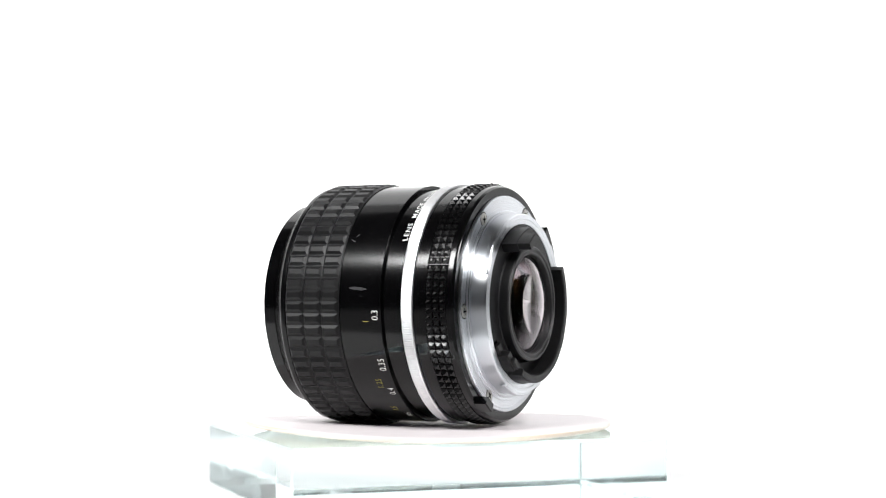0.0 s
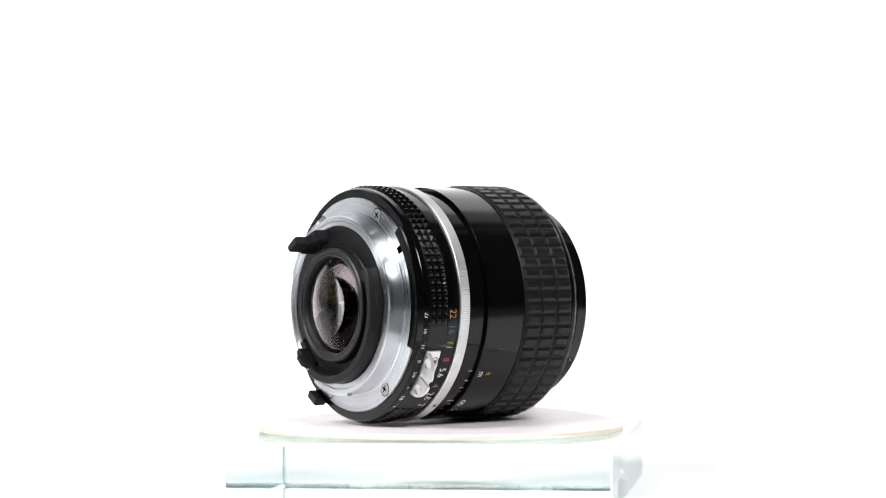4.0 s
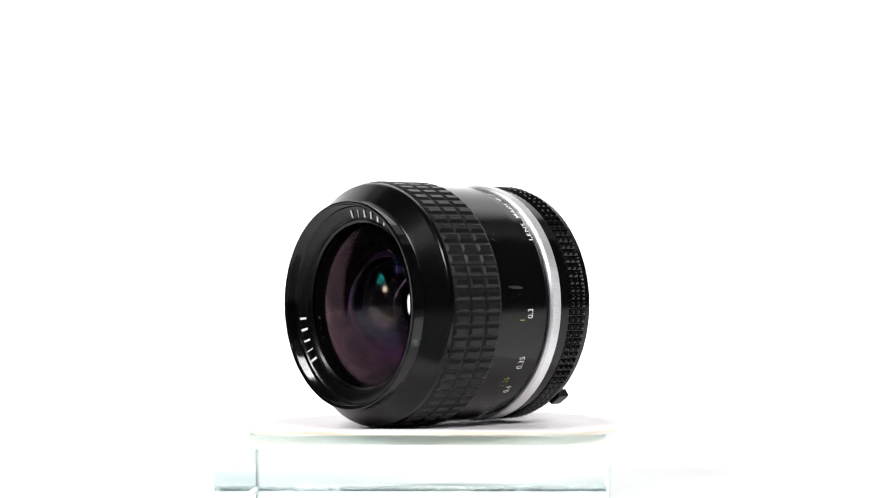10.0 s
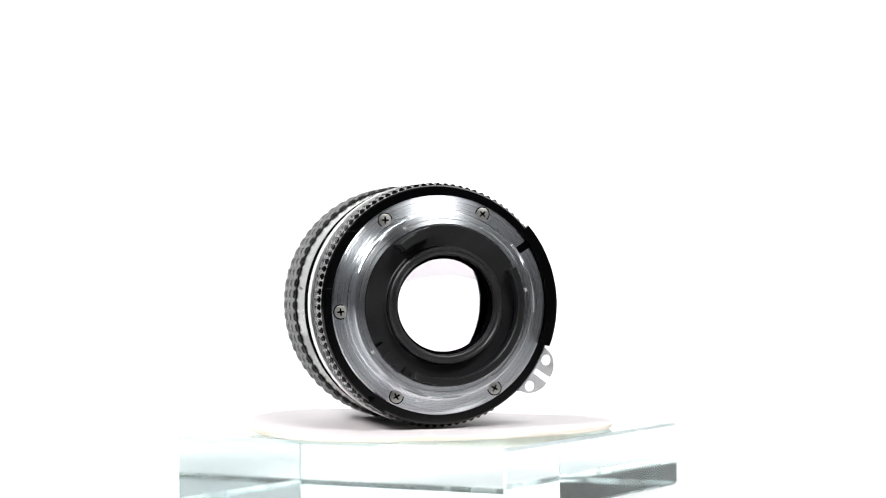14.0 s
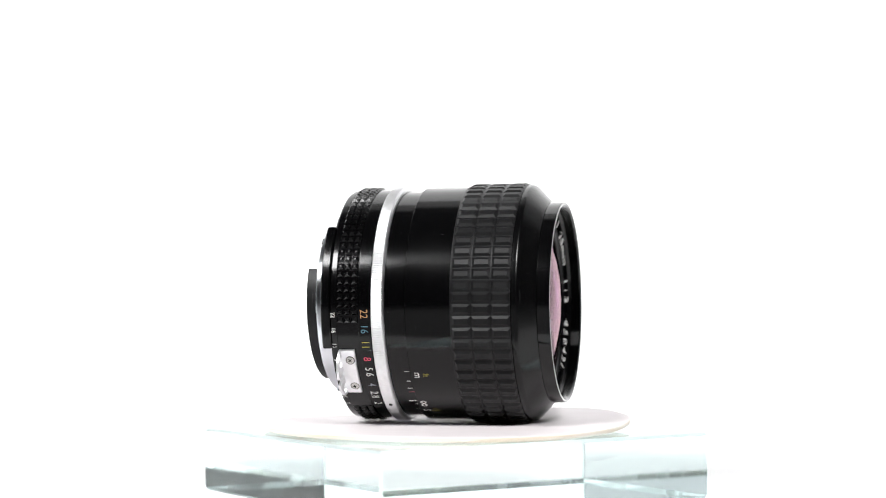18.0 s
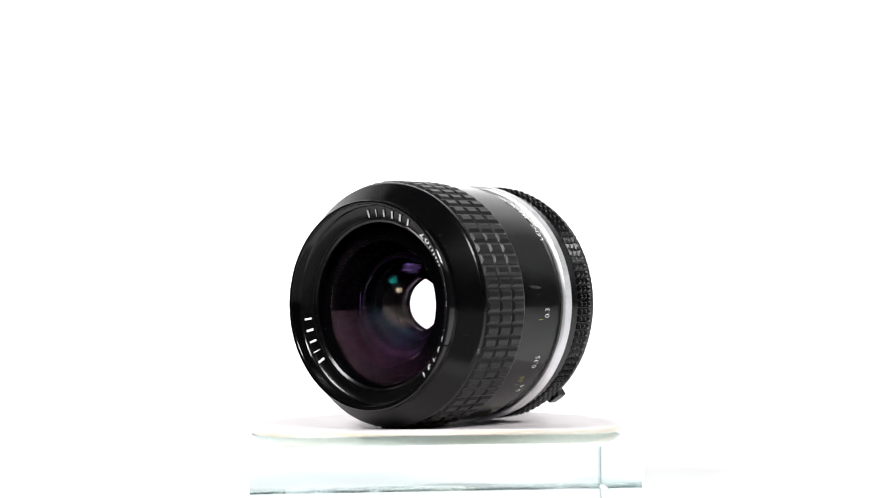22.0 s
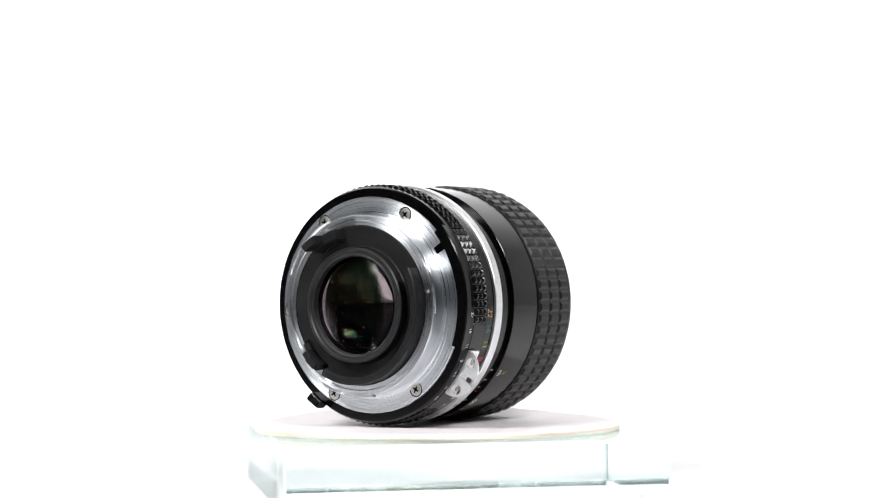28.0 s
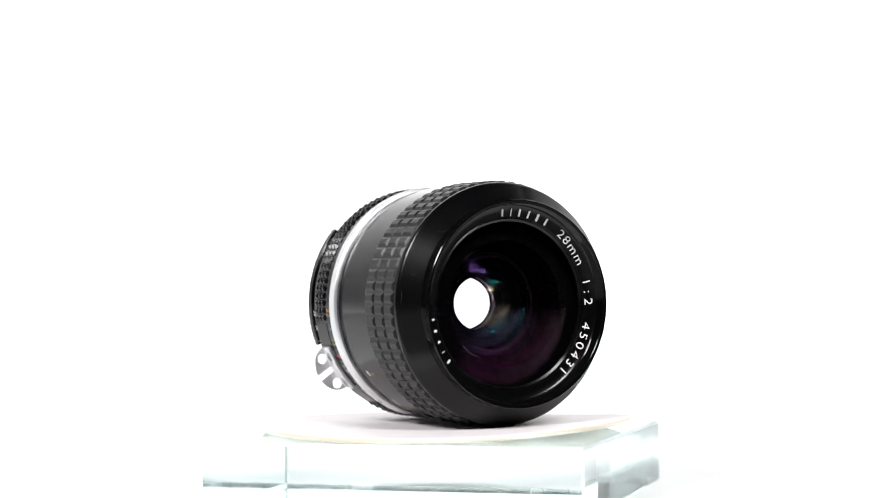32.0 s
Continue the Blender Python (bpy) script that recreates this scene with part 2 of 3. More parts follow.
def lathe(profile, n=160, a0=0.0, a1=360.0, closed=True, wobble=None):
    """Turn a profile of (s, r) about the optical axis. closed: the profile is a loop. Partial arcs get end faces."""
    bm = bmesh.new()
    profile = eased(profile, closed)
    full = abs(a1 - a0) >= 359.99
    cols = n if full else n + 1
    rings = []
    for i in range(cols):
        phi = a0 + (a1 - a0) * i / n
        k = wobble(i) if wobble else 0.0
        rings.append([bm.verts.new(pt(s, r + (k if r > 0 and w else 0), phi)) for s, r, w in [(q + (1,))[:3] for q in profile]])
    m = len(profile)
    for i in range(n):
        A, B = rings[i], rings[(i + 1) % cols]
        for j in range(m if closed else m - 1):
            q = (j + 1) % m
            bm.faces.new((A[j], A[q], B[q], B[j]))
    if closed and not full:
        bm.faces.new(rings[0])
        bm.faces.new(rings[-1][::-1])
    bmesh.ops.remove_doubles(bm, verts=bm.verts, dist=1e-7)
    bmesh.ops.recalc_face_normals(bm, faces=bm.faces)
    return bm


def box(s0, s1, r0, r1, p0, p1, bevel=0.15, steps=4):
    """A block that follows the barrel, with eased edges."""
    prof = [(s0, r0), (s0, r1 - bevel), (s0 + bevel, r1), (s1 - bevel, r1), (s1, r1 - bevel), (s1, r0)]
    return lathe(prof, steps, p0, p1)


def glyphs(text, size, swell=-0.008, space=1.0):
    """The outlines of a line of writing as flat faces, about its own middle."""
    cu = bpy.data.curves.new("writing", "FONT")
    cu.body, cu.size, cu.align_x, cu.align_y, cu.resolution_u = text, size, "LEFT", "BOTTOM", 3
    cu.offset, cu.space_character = size * swell, space
    ob = new("writing", cu)
    bpy.context.view_layer.update()
    me = bpy.data.meshes.new_from_object(ob.evaluated_get(bpy.context.evaluated_depsgraph_get()))
    bpy.data.objects.remove(ob)
    bpy.data.curves.remove(cu)
    xs = [v.co.x for v in me.vertices]
    ys = [v.co.y for v in me.vertices]
    cx, cy = (min(xs) + max(xs)) / 2, (min(ys) + max(ys)) / 2
    out = ([(v.co.x - cx, v.co.y - cy) for v in me.vertices], [tuple(p.vertices) for p in me.polygons], max(xs) - min(xs))
    bpy.data.meshes.remove(me)
    return out


def bars(widths, high, gap):
    """A row of plain bars, one for each letter."""
    total = sum(widths) + gap * (len(widths) - 1)
    x, vs, fs = -total / 2, [], []
    for w in widths:
        k = len(vs)
        vs += [(x, -high / 2), (x + w, -high / 2), (x + w, high / 2), (x, high / 2)]
        fs.append((k, k + 1, k + 2, k + 3))
        x += w + gap
    return vs, fs, total


def writing(name, outline, mat, parent, place, stretch=1.0, label=""):
    """Lay flat outlines on a surface; place(x, y) gives the point in the lens."""
    vs, fs, _ = outline
    me = bpy.data.meshes.new(name)
    me.from_pydata([place(x * stretch, y) for x, y in vs], [], fs)
    me.materials.append(mat)
    ob = new(name, me)
    ob.parent = parent
    if label:
        tagged(ob, label)
    return ob


def on_barrel(s, r, phi):
    """Writing on the barrel: it runs down towards lower phi, its head to the front."""
    return lambda x, y: pt(s + y, r, phi - math.degrees(x / r))


def on_front(s, r, phi, slope=0.0):
    """Writing round the front ring, its head outwards."""
    return lambda x, y: pt(s + slope * y, r + y, phi + math.degrees(x / r))

# ---------------------------------------------------------------- the place
def sheet(name, pts, x0, x1, mat, thick=0.001, label="", category="", kind="structure"):
    """A sheet drawn along a line of (y, z) points, with thickness."""
    bm = bmesh.new()
    rows = []
    for y, z in pts:
        rows.append((bm.verts.new((x0, y, z)), bm.verts.new((x1, y, z))))
    for a, b in zip(rows, rows[1:]):
        bm.faces.new((a[0], a[1], b[1], b[0]))
    bmesh.ops.recalc_face_normals(bm, faces=bm.faces)
    bmesh.ops.solidify(bm, geom=list(bm.faces), thickness=thick)
    ob = new(name, mesh_of(name, bm, mat, 60))
    return tagged(ob, label, category, "", kind)


GROUND = -0.01918
sheet("ground", [(-0.085, GROUND), (0.33, GROUND)], -1.09, 1.09, backdrop_paper, label="white seamless paper under the glass block", category="backdrop")
sweep = [(0.332, GROUND), (0.552, GROUND)]
for i in range(1, 13):
    a = radians(90 * i / 12)
    sweep.append((0.552 + 0.25 * math.sin(a), GROUND + 0.25 * (1 - math.cos(a))))
sweep.append((0.802, 1.3))
sheet("backdrop", sweep, -1.09, 1.09, glow_paper, label="white studio background glowing by itself, dimmer at its ends", category="backdrop")


def slab(name, x0, x1, y0, y1, z0, z1, mat, label, category):
    bm = bmesh.new()
    bmesh.ops.create_cube(bm, size=1, matrix=Matrix.Translation(((x0 + x1) / 2, (y0 + y1) / 2, (z0 + z1) / 2)) @ Matrix.Diagonal((x1 - x0, y1 - y0, z1 - z0, 1)))
    return tagged(new(name, mesh_of(name, bm, mat)), label, category, "", "structure")


slab("floor", -1.6, 1.6, -1.8, 1.1, GROUND - 0.1, GROUND - 0.006, floor_paint, "grey studio floor round the paper", "floor")
slab("wall_south", -1.6, 1.6, -1.9, -1.8, GROUND - 0.1, 1.6, room_paint, "dark painted studio wall", "wall")
slab("wall_north", -1.6, 1.6, 1.1, 1.2, GROUND - 0.1, 1.6, room_paint, "dark painted studio wall", "wall")
# Side walls out of view; their pale rear halves are added as reflectors.
slab("wall_west", -1.2, -1.1, -1.8, 0.33, GROUND - 0.1, 1.6, room_paint, "dark painted studio wall", "wall")
slab("reflector_wall_west", -1.2, -1.1, 0.33, 1.1, GROUND - 0.1, 1.6, side_paint, "unseen pale grey wall added as a reflector beside the backdrop", "wall")
slab("wall_east", 1.1, 1.2, -1.8, 0.33, GROUND - 0.1, 1.6, room_paint, "dark painted studio wall", "wall")
slab("reflector_wall_east", 1.1, 1.2, 0.33, 1.1, GROUND - 0.1, 1.6, side_paint, "unseen pale grey wall added as a reflector beside the backdrop", "wall")
slab("ceiling", -1.7, 1.7, -1.9, 1.2, 1.6, 1.7, room_paint, "dark painted studio ceiling", "ceiling")

# ---------------------------------------------------------------- glass block
DISC = 1.4
bm = bmesh.new()
bmesh.ops.create_cube(bm, size=1, matrix=Matrix.Diagonal((0.0992, 0.0980, 0.01735, 1)))
upright = [e for e in bm.edges if abs(e.verts[0].co.z - e.verts[1].co.z) > 0.01]
bmesh.ops.bevel(bm, geom=upright, offset=0.0005, segments=1, profile=0.5, affect="EDGES")
level = [e for e in bm.edges if abs(e.verts[0].co.z - e.verts[1].co.z) < 0.001]
bmesh.ops.bevel(bm, geom=level, offset=0.0008, segments=1, profile=0.5, affect="EDGES")
for f in bm.faces:
    f.material_index = 0 if f.calc_area() > 0.0005 else 2 if f.calc_center_median().z < -0.007 else 1
bmesh.ops.transform(bm, verts=bm.verts, matrix=pose(-0.003, 0.0016, -0.0018 - 0.00868, 0, 0, 17.7))
glass_block = tagged(new("glass_block", mesh_of("glass_block", bm, [block_glass, ground_edge, lower_edge], 20)), "thick clear square glass block with polished faintly green edges", "glass block")
glass_block.visible_shadow = False

# ---------------------------------------------------------------- warped plywood disc
CONTACT = 103.0


def disc_z(r, phi):
    lift = 1.6 + 0.9 * math.cos(radians(phi - 215))
    return (-0.35 + lift * math.sin(radians(phi - CONTACT)) ** 2) * (r / 50.0) ** 2


wooden_disc = tagged(new("wooden_disc"), "thin pale warped round plywood disc on the glass block", "disc")
bm = bmesh.new()
N = 128
grid = []
RR = [0.001, 12, 24, 34, 42, 46.5, 49.1, 49.4]
for r in RR:
    grid.append([bm.verts.new((r * MM * math.cos(2 * math.pi * i / N) - 0.00276, r * MM * math.sin(2 * math.pi * i / N) - 0.00032, (disc_z(r, 360 * i / N) - 0.02 - (0.2 if r == 49.4 else 0)) * MM)) for i in range(N)])
for a, b in zip(grid, grid[1:]):
    for i in range(N):
        bm.faces.new((a[i], b[i], b[(i + 1) % N], a[(i + 1) % N]))
part("top_face", bm, ply_face, wooden_disc, "smooth pinkish white top veneer")
bm = bmesh.new()
grid = []
for r, dz in ((49.4, -0.22), (49.45, -0.5), (49.45, -0.9), (49.4, -DISC + 0.2), (49.1, -DISC), (25, -DISC), (0.001, -DISC)):
    grid.append([bm.verts.new((r * MM * math.cos(2 * math.pi * i / N) - 0.00276, r * MM * math.sin(2 * math.pi * i / N) - 0.00032, (disc_z(r, 360 * i / N) + dz) * MM)) for i in range(N)])
for a, b in zip(grid, grid[1:]):
    for i in range(N):
        bm.faces.new((a[i], a[(i + 1) % N], b[(i + 1) % N], b[i]))
bmesh.ops.recalc_face_normals(bm, faces=bm.faces)
part("edge", bm, ply_edge, wooden_disc, "cream layered plywood edge")

# ---------------------------------------------------------------- the lens
lens = tagged(new("camera_lens"), "black manual camera lens with silver ring lying on a wooden disc", "camera lens")

# front rim with its filter thread
thread = []
for i in range(7):
    thread += [(34.5 - i * 0.42, 26.0), (34.3 - i * 0.42, 25.75)]
rim = part("front_rim", lathe([(34.8, 26.4), (34.8, 26.85), (34.55, 27.05), (31.5, 27.05), (31.3, 26.8), (31.3, 25.6)] + thread[::-1] + [(34.7, 26.1)], 192), black_gloss, lens, "glossy black threaded filter rim")
part("front_bevel", lathe([(31.45, 26.0), (31.45, 26.9), (31.3, 27.1), (27.3, 31.3), (26.9, 31.65), (26.5, 31.75), (25.6, 31.75), (25.4, 31.5), (25.4, 26.0)], 192), black_satin, lens, "black enamelled sloping shoulder")
name_ring = part("name_ring", lathe([(31.6, 25.7), (31.35, 25.55), (30.96, 24.9), (30.70, 24.2), (30.54, 23.5), (30.46, 22.9), (30.42, 22.45), (30.2, 22.25), (27.0, 22.2), (27.0, 25.7)], 192), black_satin, lens, "black ring with white writing round the front glass")

# focusing ring
sleeve = part("focus_ring", lathe([(25.45, 27), (25.45, 31.1), (9.55, 31.1), (9.55, 31.5), (-2.3, 31.5), (-2.45, 31.35), (-2.45, 27)], 192), black_paint, lens, "black enamelled focusing ring")
part("band", lathe([(25.4, 31.05), (25.4, 31.7), (25.22, 31.75), (25.2, 31.8), (9.85, 31.8), (9.8, 31.75), (9.55, 31.7), (9.55, 31.05)], 192), rubber, sleeve, "black rubber grip band")


def block_mesh():
    """One raised grip block with chamfered edges; about phi 0, its middle at s 0."""
    h, w = 2.55, 1.49
    bm = bmesh.new()
    low = [bm.verts.new(Vector((s * MM, y * MM, 31.72 * MM))) for s, y in ((-h, -w), (h, -w), (h, w), (-h, w))]
    mid = [bm.verts.new(Vector((s * MM, y * MM, 32.12 * MM))) for s, y in ((-h + 0.55, -w + 0.62), (h - 0.55, -w + 0.62), (h - 0.55, w - 0.62), (-h + 0.55, w - 0.62))]
    top = [bm.verts.new(Vector((s * MM, y * MM, 32.25 * MM))) for s, y in ((-h + 0.75, -w + 0.82), (h - 0.75, -w + 0.82), (h - 0.75, w - 0.82), (-h + 0.75, w - 0.82))]
    for A, B in ((low, mid), (mid, top)):
        for i in range(4):
            bm.faces.new((A[i], A[(i + 1) % 4], B[(i + 1) % 4], B[i]))
    bm.faces.new(top)
    bmesh.ops.recalc_face_normals(bm, faces=bm.faces)
    return mesh_of("grip_block", bm, rubber, 20)


def turned(ob, s, phi):
    """Set a piece that was made about phi 0 at its place round the axis."""
    ob.matrix_local = Matrix.Translation((s * MM, 0, 0)) @ Matrix.Rotation(radians(-phi), 4, "X")
    return ob


# distance band, silver ring, aperture ring
scale_band = part("scale_band", lathe([(-2.4, 27), (-2.4, 30.5), (-8.2, 30.5), (-8.2, 27)], 192), black_paint, lens, "black enamelled depth scale band")
silver_ring = part("silver_ring", lathe([(-8.1, 28), (-8.1, 31.1, 0), (-8.35, 31.6, 0), (-8.6, 31.85), (-11.2, 31.85), (-11.45, 31.6, 0), (-11.45, 28)], 640, wobble=lambda i: -0.09 if i % 2 else 0.0), silver, lens, "bright finely ribbed aluminium ring", 25)
aperture_ring = part("aperture_ring", lathe([(-11.5, 27), (-11.5, 30.9), (-11.7, 31.15), (-14.9, 31.15), (-15.1, 31.05), (-20.7, 31.05), (-20.9, 31.15), (-22.3, 31.05), (-22.9, 30.6), (-22.9, 28.5), (-22.0, 28.45), (-22.0, 27)], 192), black_paint, lens, "black enamelled aperture ring")


def stud_mesh():
    w, h = 0.86, 0.86
    bm = bmesh.new()
    low = [bm.verts.new(Vector((s * MM, y * MM, 30.9 * MM))) for s, y in ((-w, -h), (w, -h), (w, h), (-w, h))]
    mid = [bm.verts.new(Vector((s * MM, y * MM, 31.22 * MM))) for s, y in ((-w, -h), (w, -h), (w, h), (-w, h))]
    top = [bm.verts.new(Vector((s * MM, y * MM, 31.8 * MM))) for s, y in ((-0.26, -0.24), (0.26, -0.24), (0.26, 0.24), (-0.26, 0.24))]
    for A, B in ((low, mid), (mid, top)):
        for i in range(4):
            bm.faces.new((A[i], A[(i + 1) % 4], B[(i + 1) % 4], B[i]))
    bm.faces.new(top)
    bmesh.ops.recalc_face_normals(bm, faces=bm.faces)
    return mesh_of("knurl_stud", bm, black_stud, 15)


# mount
flange = part("mount_flange", lathe([(-22.0, 22), (-22.0, 28.4), (-23.4, 28.4), (-23.6, 28.2), (-23.6, 27.75), (-23.5, 27.65), (-23.6, 27.55), (-23.6, 25.5), (-23.72, 25.4), (-23.72, 24.75), (-24.0, 24.5), (-24.1, 24.1), (-24.1, 22)], 192), steel, lens, "bright turned steel bayonet flange")
bayonet = part("bayonet", lathe([(-23.8, 20.8), (-23.8, 23.6), (-28.1, 23.6), (-28.4, 23.4), (-28.4, 22.3), (-28.2, 22.1), (-28.2, 21.0), (-27.8, 20.8)], 192), steel, lens, "bright steel bayonet collar")
for a0, a1 in ((-95, -50), (25, 70), (150, 190)):
    part("bayonet_lug", box(-28.35, -26.9, 23.4, 24.2, a0, a1, 0.2, 14), steel, bayonet)
tail = part("rear_cover", lathe([(-27.0, 20.75), (-27.9, 20.75), (-28.0, 20.6), (-28.0, 15.6), (-28.3, 15.3), (-27.0, 15.2), (-24, 15.2), (-24, 20.9)], 160), plastic, lens, "dark grey plastic rear cover")
rear_cell = part("rear_lens_cell", lathe([(-26.5, 15.1), (-30.5, 15.1), (-30.8, 14.8), (-30.8, 14.3), (-30.45, 14.0), (-30.45, 13.5), (-30.6, 13.3), (-30.5, 13.0), (-29.6, 12.8), (-26.7, 12.75)], 160), black_matt, lens, "black stepped rear glass mount")
part("guard", lathe([(-27.8, 18.7), (-27.8, 20.7), (-31.7, 20.7), (-32.0, 20.4), (-32.0, 19.0), (-31.7, 18.7)], 64, -208, -62), plastic, tail, "curved dark plastic guard behind the glass")

# inside of the barrel
barrel = [(28.6, 22.3), (28.6, 22.1), (18.9, 22.0), (18.8, 16.4), (17.2, 16.2), (17.0, 15.8), (11.5, 14.6), (11.3, 14.2), (2.0, 13.9), (-1.6, 13.8), (-2.0, 15.5), (-19.8, 15.5), (-19.9, 11.9), (-25.9, 11.9), (-26.3, 11.25), (-26.55, 11.25), (-26.6, 20.7), (0, 22.3)]
part("retaining_ring", lathe([(30.0, 22.25), (30.1, 22.05), (29.7, 21.45), (29.4, 21.35), (29.0, 22.25)], 160), black_satin, lens, "black retaining ring round the front glass")
part("spacer_ring", lathe([(19.0, 16.4), (19.4, 16.4), (19.5, 16.2), (19.2, 15.9), (18.7, 15.75), (17.4, 15.75), (17.4, 16.4)], 128), black_matt, lens, "black spacer ring behind the front glass")
part("inner_barrel", lathe(barrel, 128), baffle, lens, "stepped flat black inner barrel")


def element(r_front, v_front, r_back, v_back, semi, semi_back=0.0, n=224, rings=72):
    """A glass element. r: radius of each face (positive bulges to the front); v: where the face meets the axis.
    A smaller back face leaves a flat blackened shoulder round it."""
    def sag(R, h):
        return 0.0 if R == 0 else -(abs(R) - math.sqrt(R * R - h * h)) * (1 if R > 0 else -1)
    sb = semi_back or semi
    prof = [(v_front + sag(r_front, semi * k / rings), semi * k / rings) for k in range(rings + 1)]
    if semi_back:
        prof.append((v_back + sag(r_back, sb), semi))
    prof += [(v_back + sag(r_back, sb * k / rings), sb * k / rings) for k in range(rings, -1, -1)]
    bm = lathe([(s, max(r, 1e-5)) for s, r in prof], n, closed=False)
    bmesh.ops.recalc_face_normals(bm, faces=bm.faces)
    for f in bm.faces:
        c = f.calc_center_median()
        f.material_index = 2 if semi_back and math.hypot(c.y, c.z) > (sb + 0.002) * MM and c.x < (v_front + sag(r_front, semi) + 0.001) * MM else 1 if f.normal.x < -0.2 else 0
    return bm


for name, geo, mat, lab in (
    ("front_element", (63, 32.9, 24.5, 30.4, 21.6, 15.8), [coat_magenta, coat_teal, baffle], "front glass with a magenta coating"),
    ("second_element", (60, 24.5, 23, 22.6, 15.6), [coat_lavender, coat_cream], "lavender coated second glass"),
    ("middle_element", (44, 2.7, -44, -2.7, 13.7), [coat_dark, coat_dark], "dark coated middle glass"),
    ("inner_rear_element", (-36, -22.5, 50, -24.0, 11.45), [coat_dark, coat_green], "green coated glass behind the rear glass"),
    ("rear_element", (46, -25.5, -28, -32.2, 12.7), [coat_amber, coat_mauve], "mauve coated rear glass")):
    ob = part(name, element(*geo), mat, lens, lab, 30)
    ob.visible_shadow = False

# ---------------------------------------------------------------- writing on the lens
def fitted(text, size, span, space):
    o = glyphs(text, size, -0.006, space)
    return o, span / o[2]


ring = (30.87, 23.75)
writing("maker_mark", bars((0.55, 0.25, 0.55, 0.55, 0.7, 0.55), 1.9, 2.2), white_ink, name_ring, on_front(*ring, 10.3, 0.30), 1.0, "row of white marks round the black ring")
writing("maker_mark", bars((0.6, 0.25, 0.5, 0.6, 0.5), 1.9, 2.5), white_ink, name_ring, on_front(ring[0] + 0.075, 24.0, -113.3, 0.30), 1.0, "row of white marks round the black ring")
for text, mid, span, space in (("28mm", 51.3, 10.8, 1.18), ("1:2", 83.8, 6.3, 1.6), ("450431", 120.8, 15.0, 1.35)):
    o, k = fitted(text, 3.0, span, space)
    writing("white_lettering", o, white_ink, name_ring, on_front(*ring, mid, 0.30), k, "white engraved lettering")

for text, phi, ink in (("22", -94.2, orange_ink), ("16", -101.9, blue_ink), ("11", -109.4, yellow_ink), ("8", -117.0, red_ink), ("5.6", -124.4, white_ink),
                       ("4", -132.5, grey_ink), ("2.8", -140.0, white_ink), ("2", -147.5, white_ink)):
    writing("aperture_number", glyphs(text, 2.95), ink, aperture_ring, on_barrel(-13.4, 31.17, phi), 0.86)
    writing("small_aperture_number", glyphs(text, 1.75), white_ink, aperture_ring, on_barrel(-21.75, 31.12, phi - 0.4), 0.86)
for text, s, phi, ink, size in (("0.3", -0.69, 94.4, white_ink, 2.7), ("1", 1.94, 97.4, yellow_ink, 2.5), ("0.35", -0.71, 118.9, white_ink, 2.7), ("1.25", 1.77, 129.7, yellow_ink, 2.5),
                                ("0.4", -0.72, 134.9, white_ink, 2.6), ("1.5", 1.68, 149.2, yellow_ink, 2.5), ("0.5", -0.85, 156.0, white_ink, 2.6),
                                ("m", -0.73, -125.8, white_ink, 3.0), ("ft", 1.82, -125.9, yellow_ink, 2.5), ("\u221e", -0.8, -146.8, white_ink, 4.2), ("5", -0.73, -153.8, white_ink, 2.7),
                                ("15", 1.59, -153.5, yellow_ink, 2.4), ("2", -0.73, -163.0, white_ink, 2.7), ("1", -0.73, 177.0, white_ink, 2.7), ("3", 1.6, 176.0, yellow_ink, 2.4)):
    writing("distance_number", glyphs(text, size), ink, sleeve, on_barrel(s, 31.52, phi), 0.82)
k = 18.2 / glyphs("LENS  MADE IN", 1.95, 0.004, 1.2)[2]
o = glyphs("LENS  MADE IN JAPAN", 1.95, 0.004, 1.2)
writing("white_lettering", o, white_ink, scale_band, on_barrel(-6.8, 30.52, 57.0 - math.degrees(o[2] * k / 2 / 30.52)), k, "white engraved lettering")
for phi, long, ink in ((-125.0, 1.3, white_ink), (-131.2, 1.1, white_ink), (-136.3, 1.3, white_ink), (-139.3, 1.2, red_ink), (-147.1, 2.1, white_ink), (-150.6, 1.2, white_ink), (-156.8, 1.2, white_ink),
                       (-163.0, 1.1, white_ink), (-169.2, 1.3, white_ink)):
    wide = 0.26 if long > 2 else 0.14
    writing("index_line", ([(-wide / 2, -long), (wide / 2, -long), (wide / 2, 0), (-wide / 2, 0)], [(0, 1, 2, 3)], 1), ink, scale_band, on_barrel(-2.9, 30.52, phi))
ring_dot = [(0.62 * math.cos(a * math.pi / 10), 0.5 * math.sin(a * math.pi / 10)) for a in range(20)]
writing("index_dot", (ring_dot, [tuple(range(20))], 1), black_matt, silver_ring, on_barrel(-9.85, 31.88, -146.8), 1.0, "black index dot")

for s0, phi, long, wide, tilt in ((4.2, 82.0, 2.6, 0.42, 4), (7.8, 58.0, 0.9, 0.14, 30), (6.9, 55.0, 0.7, 0.12, -50)):
    c, d = math.cos(radians(tilt)), math.sin(radians(tilt))
    ell = [(long * math.cos(a * math.pi / 8), wide * math.sin(a * math.pi / 8) * (1 + 0.35 * math.sin(3.1 * a))) for a in range(16)]
    writing("scuff_mark", ([(y * c + x * d, x * c - y * d) for x, y in ell], [tuple(range(16))], 1), scuff, sleeve, on_barrel(s0, 31.512, phi), 1.0, "dull rubbed scuff in the paint")

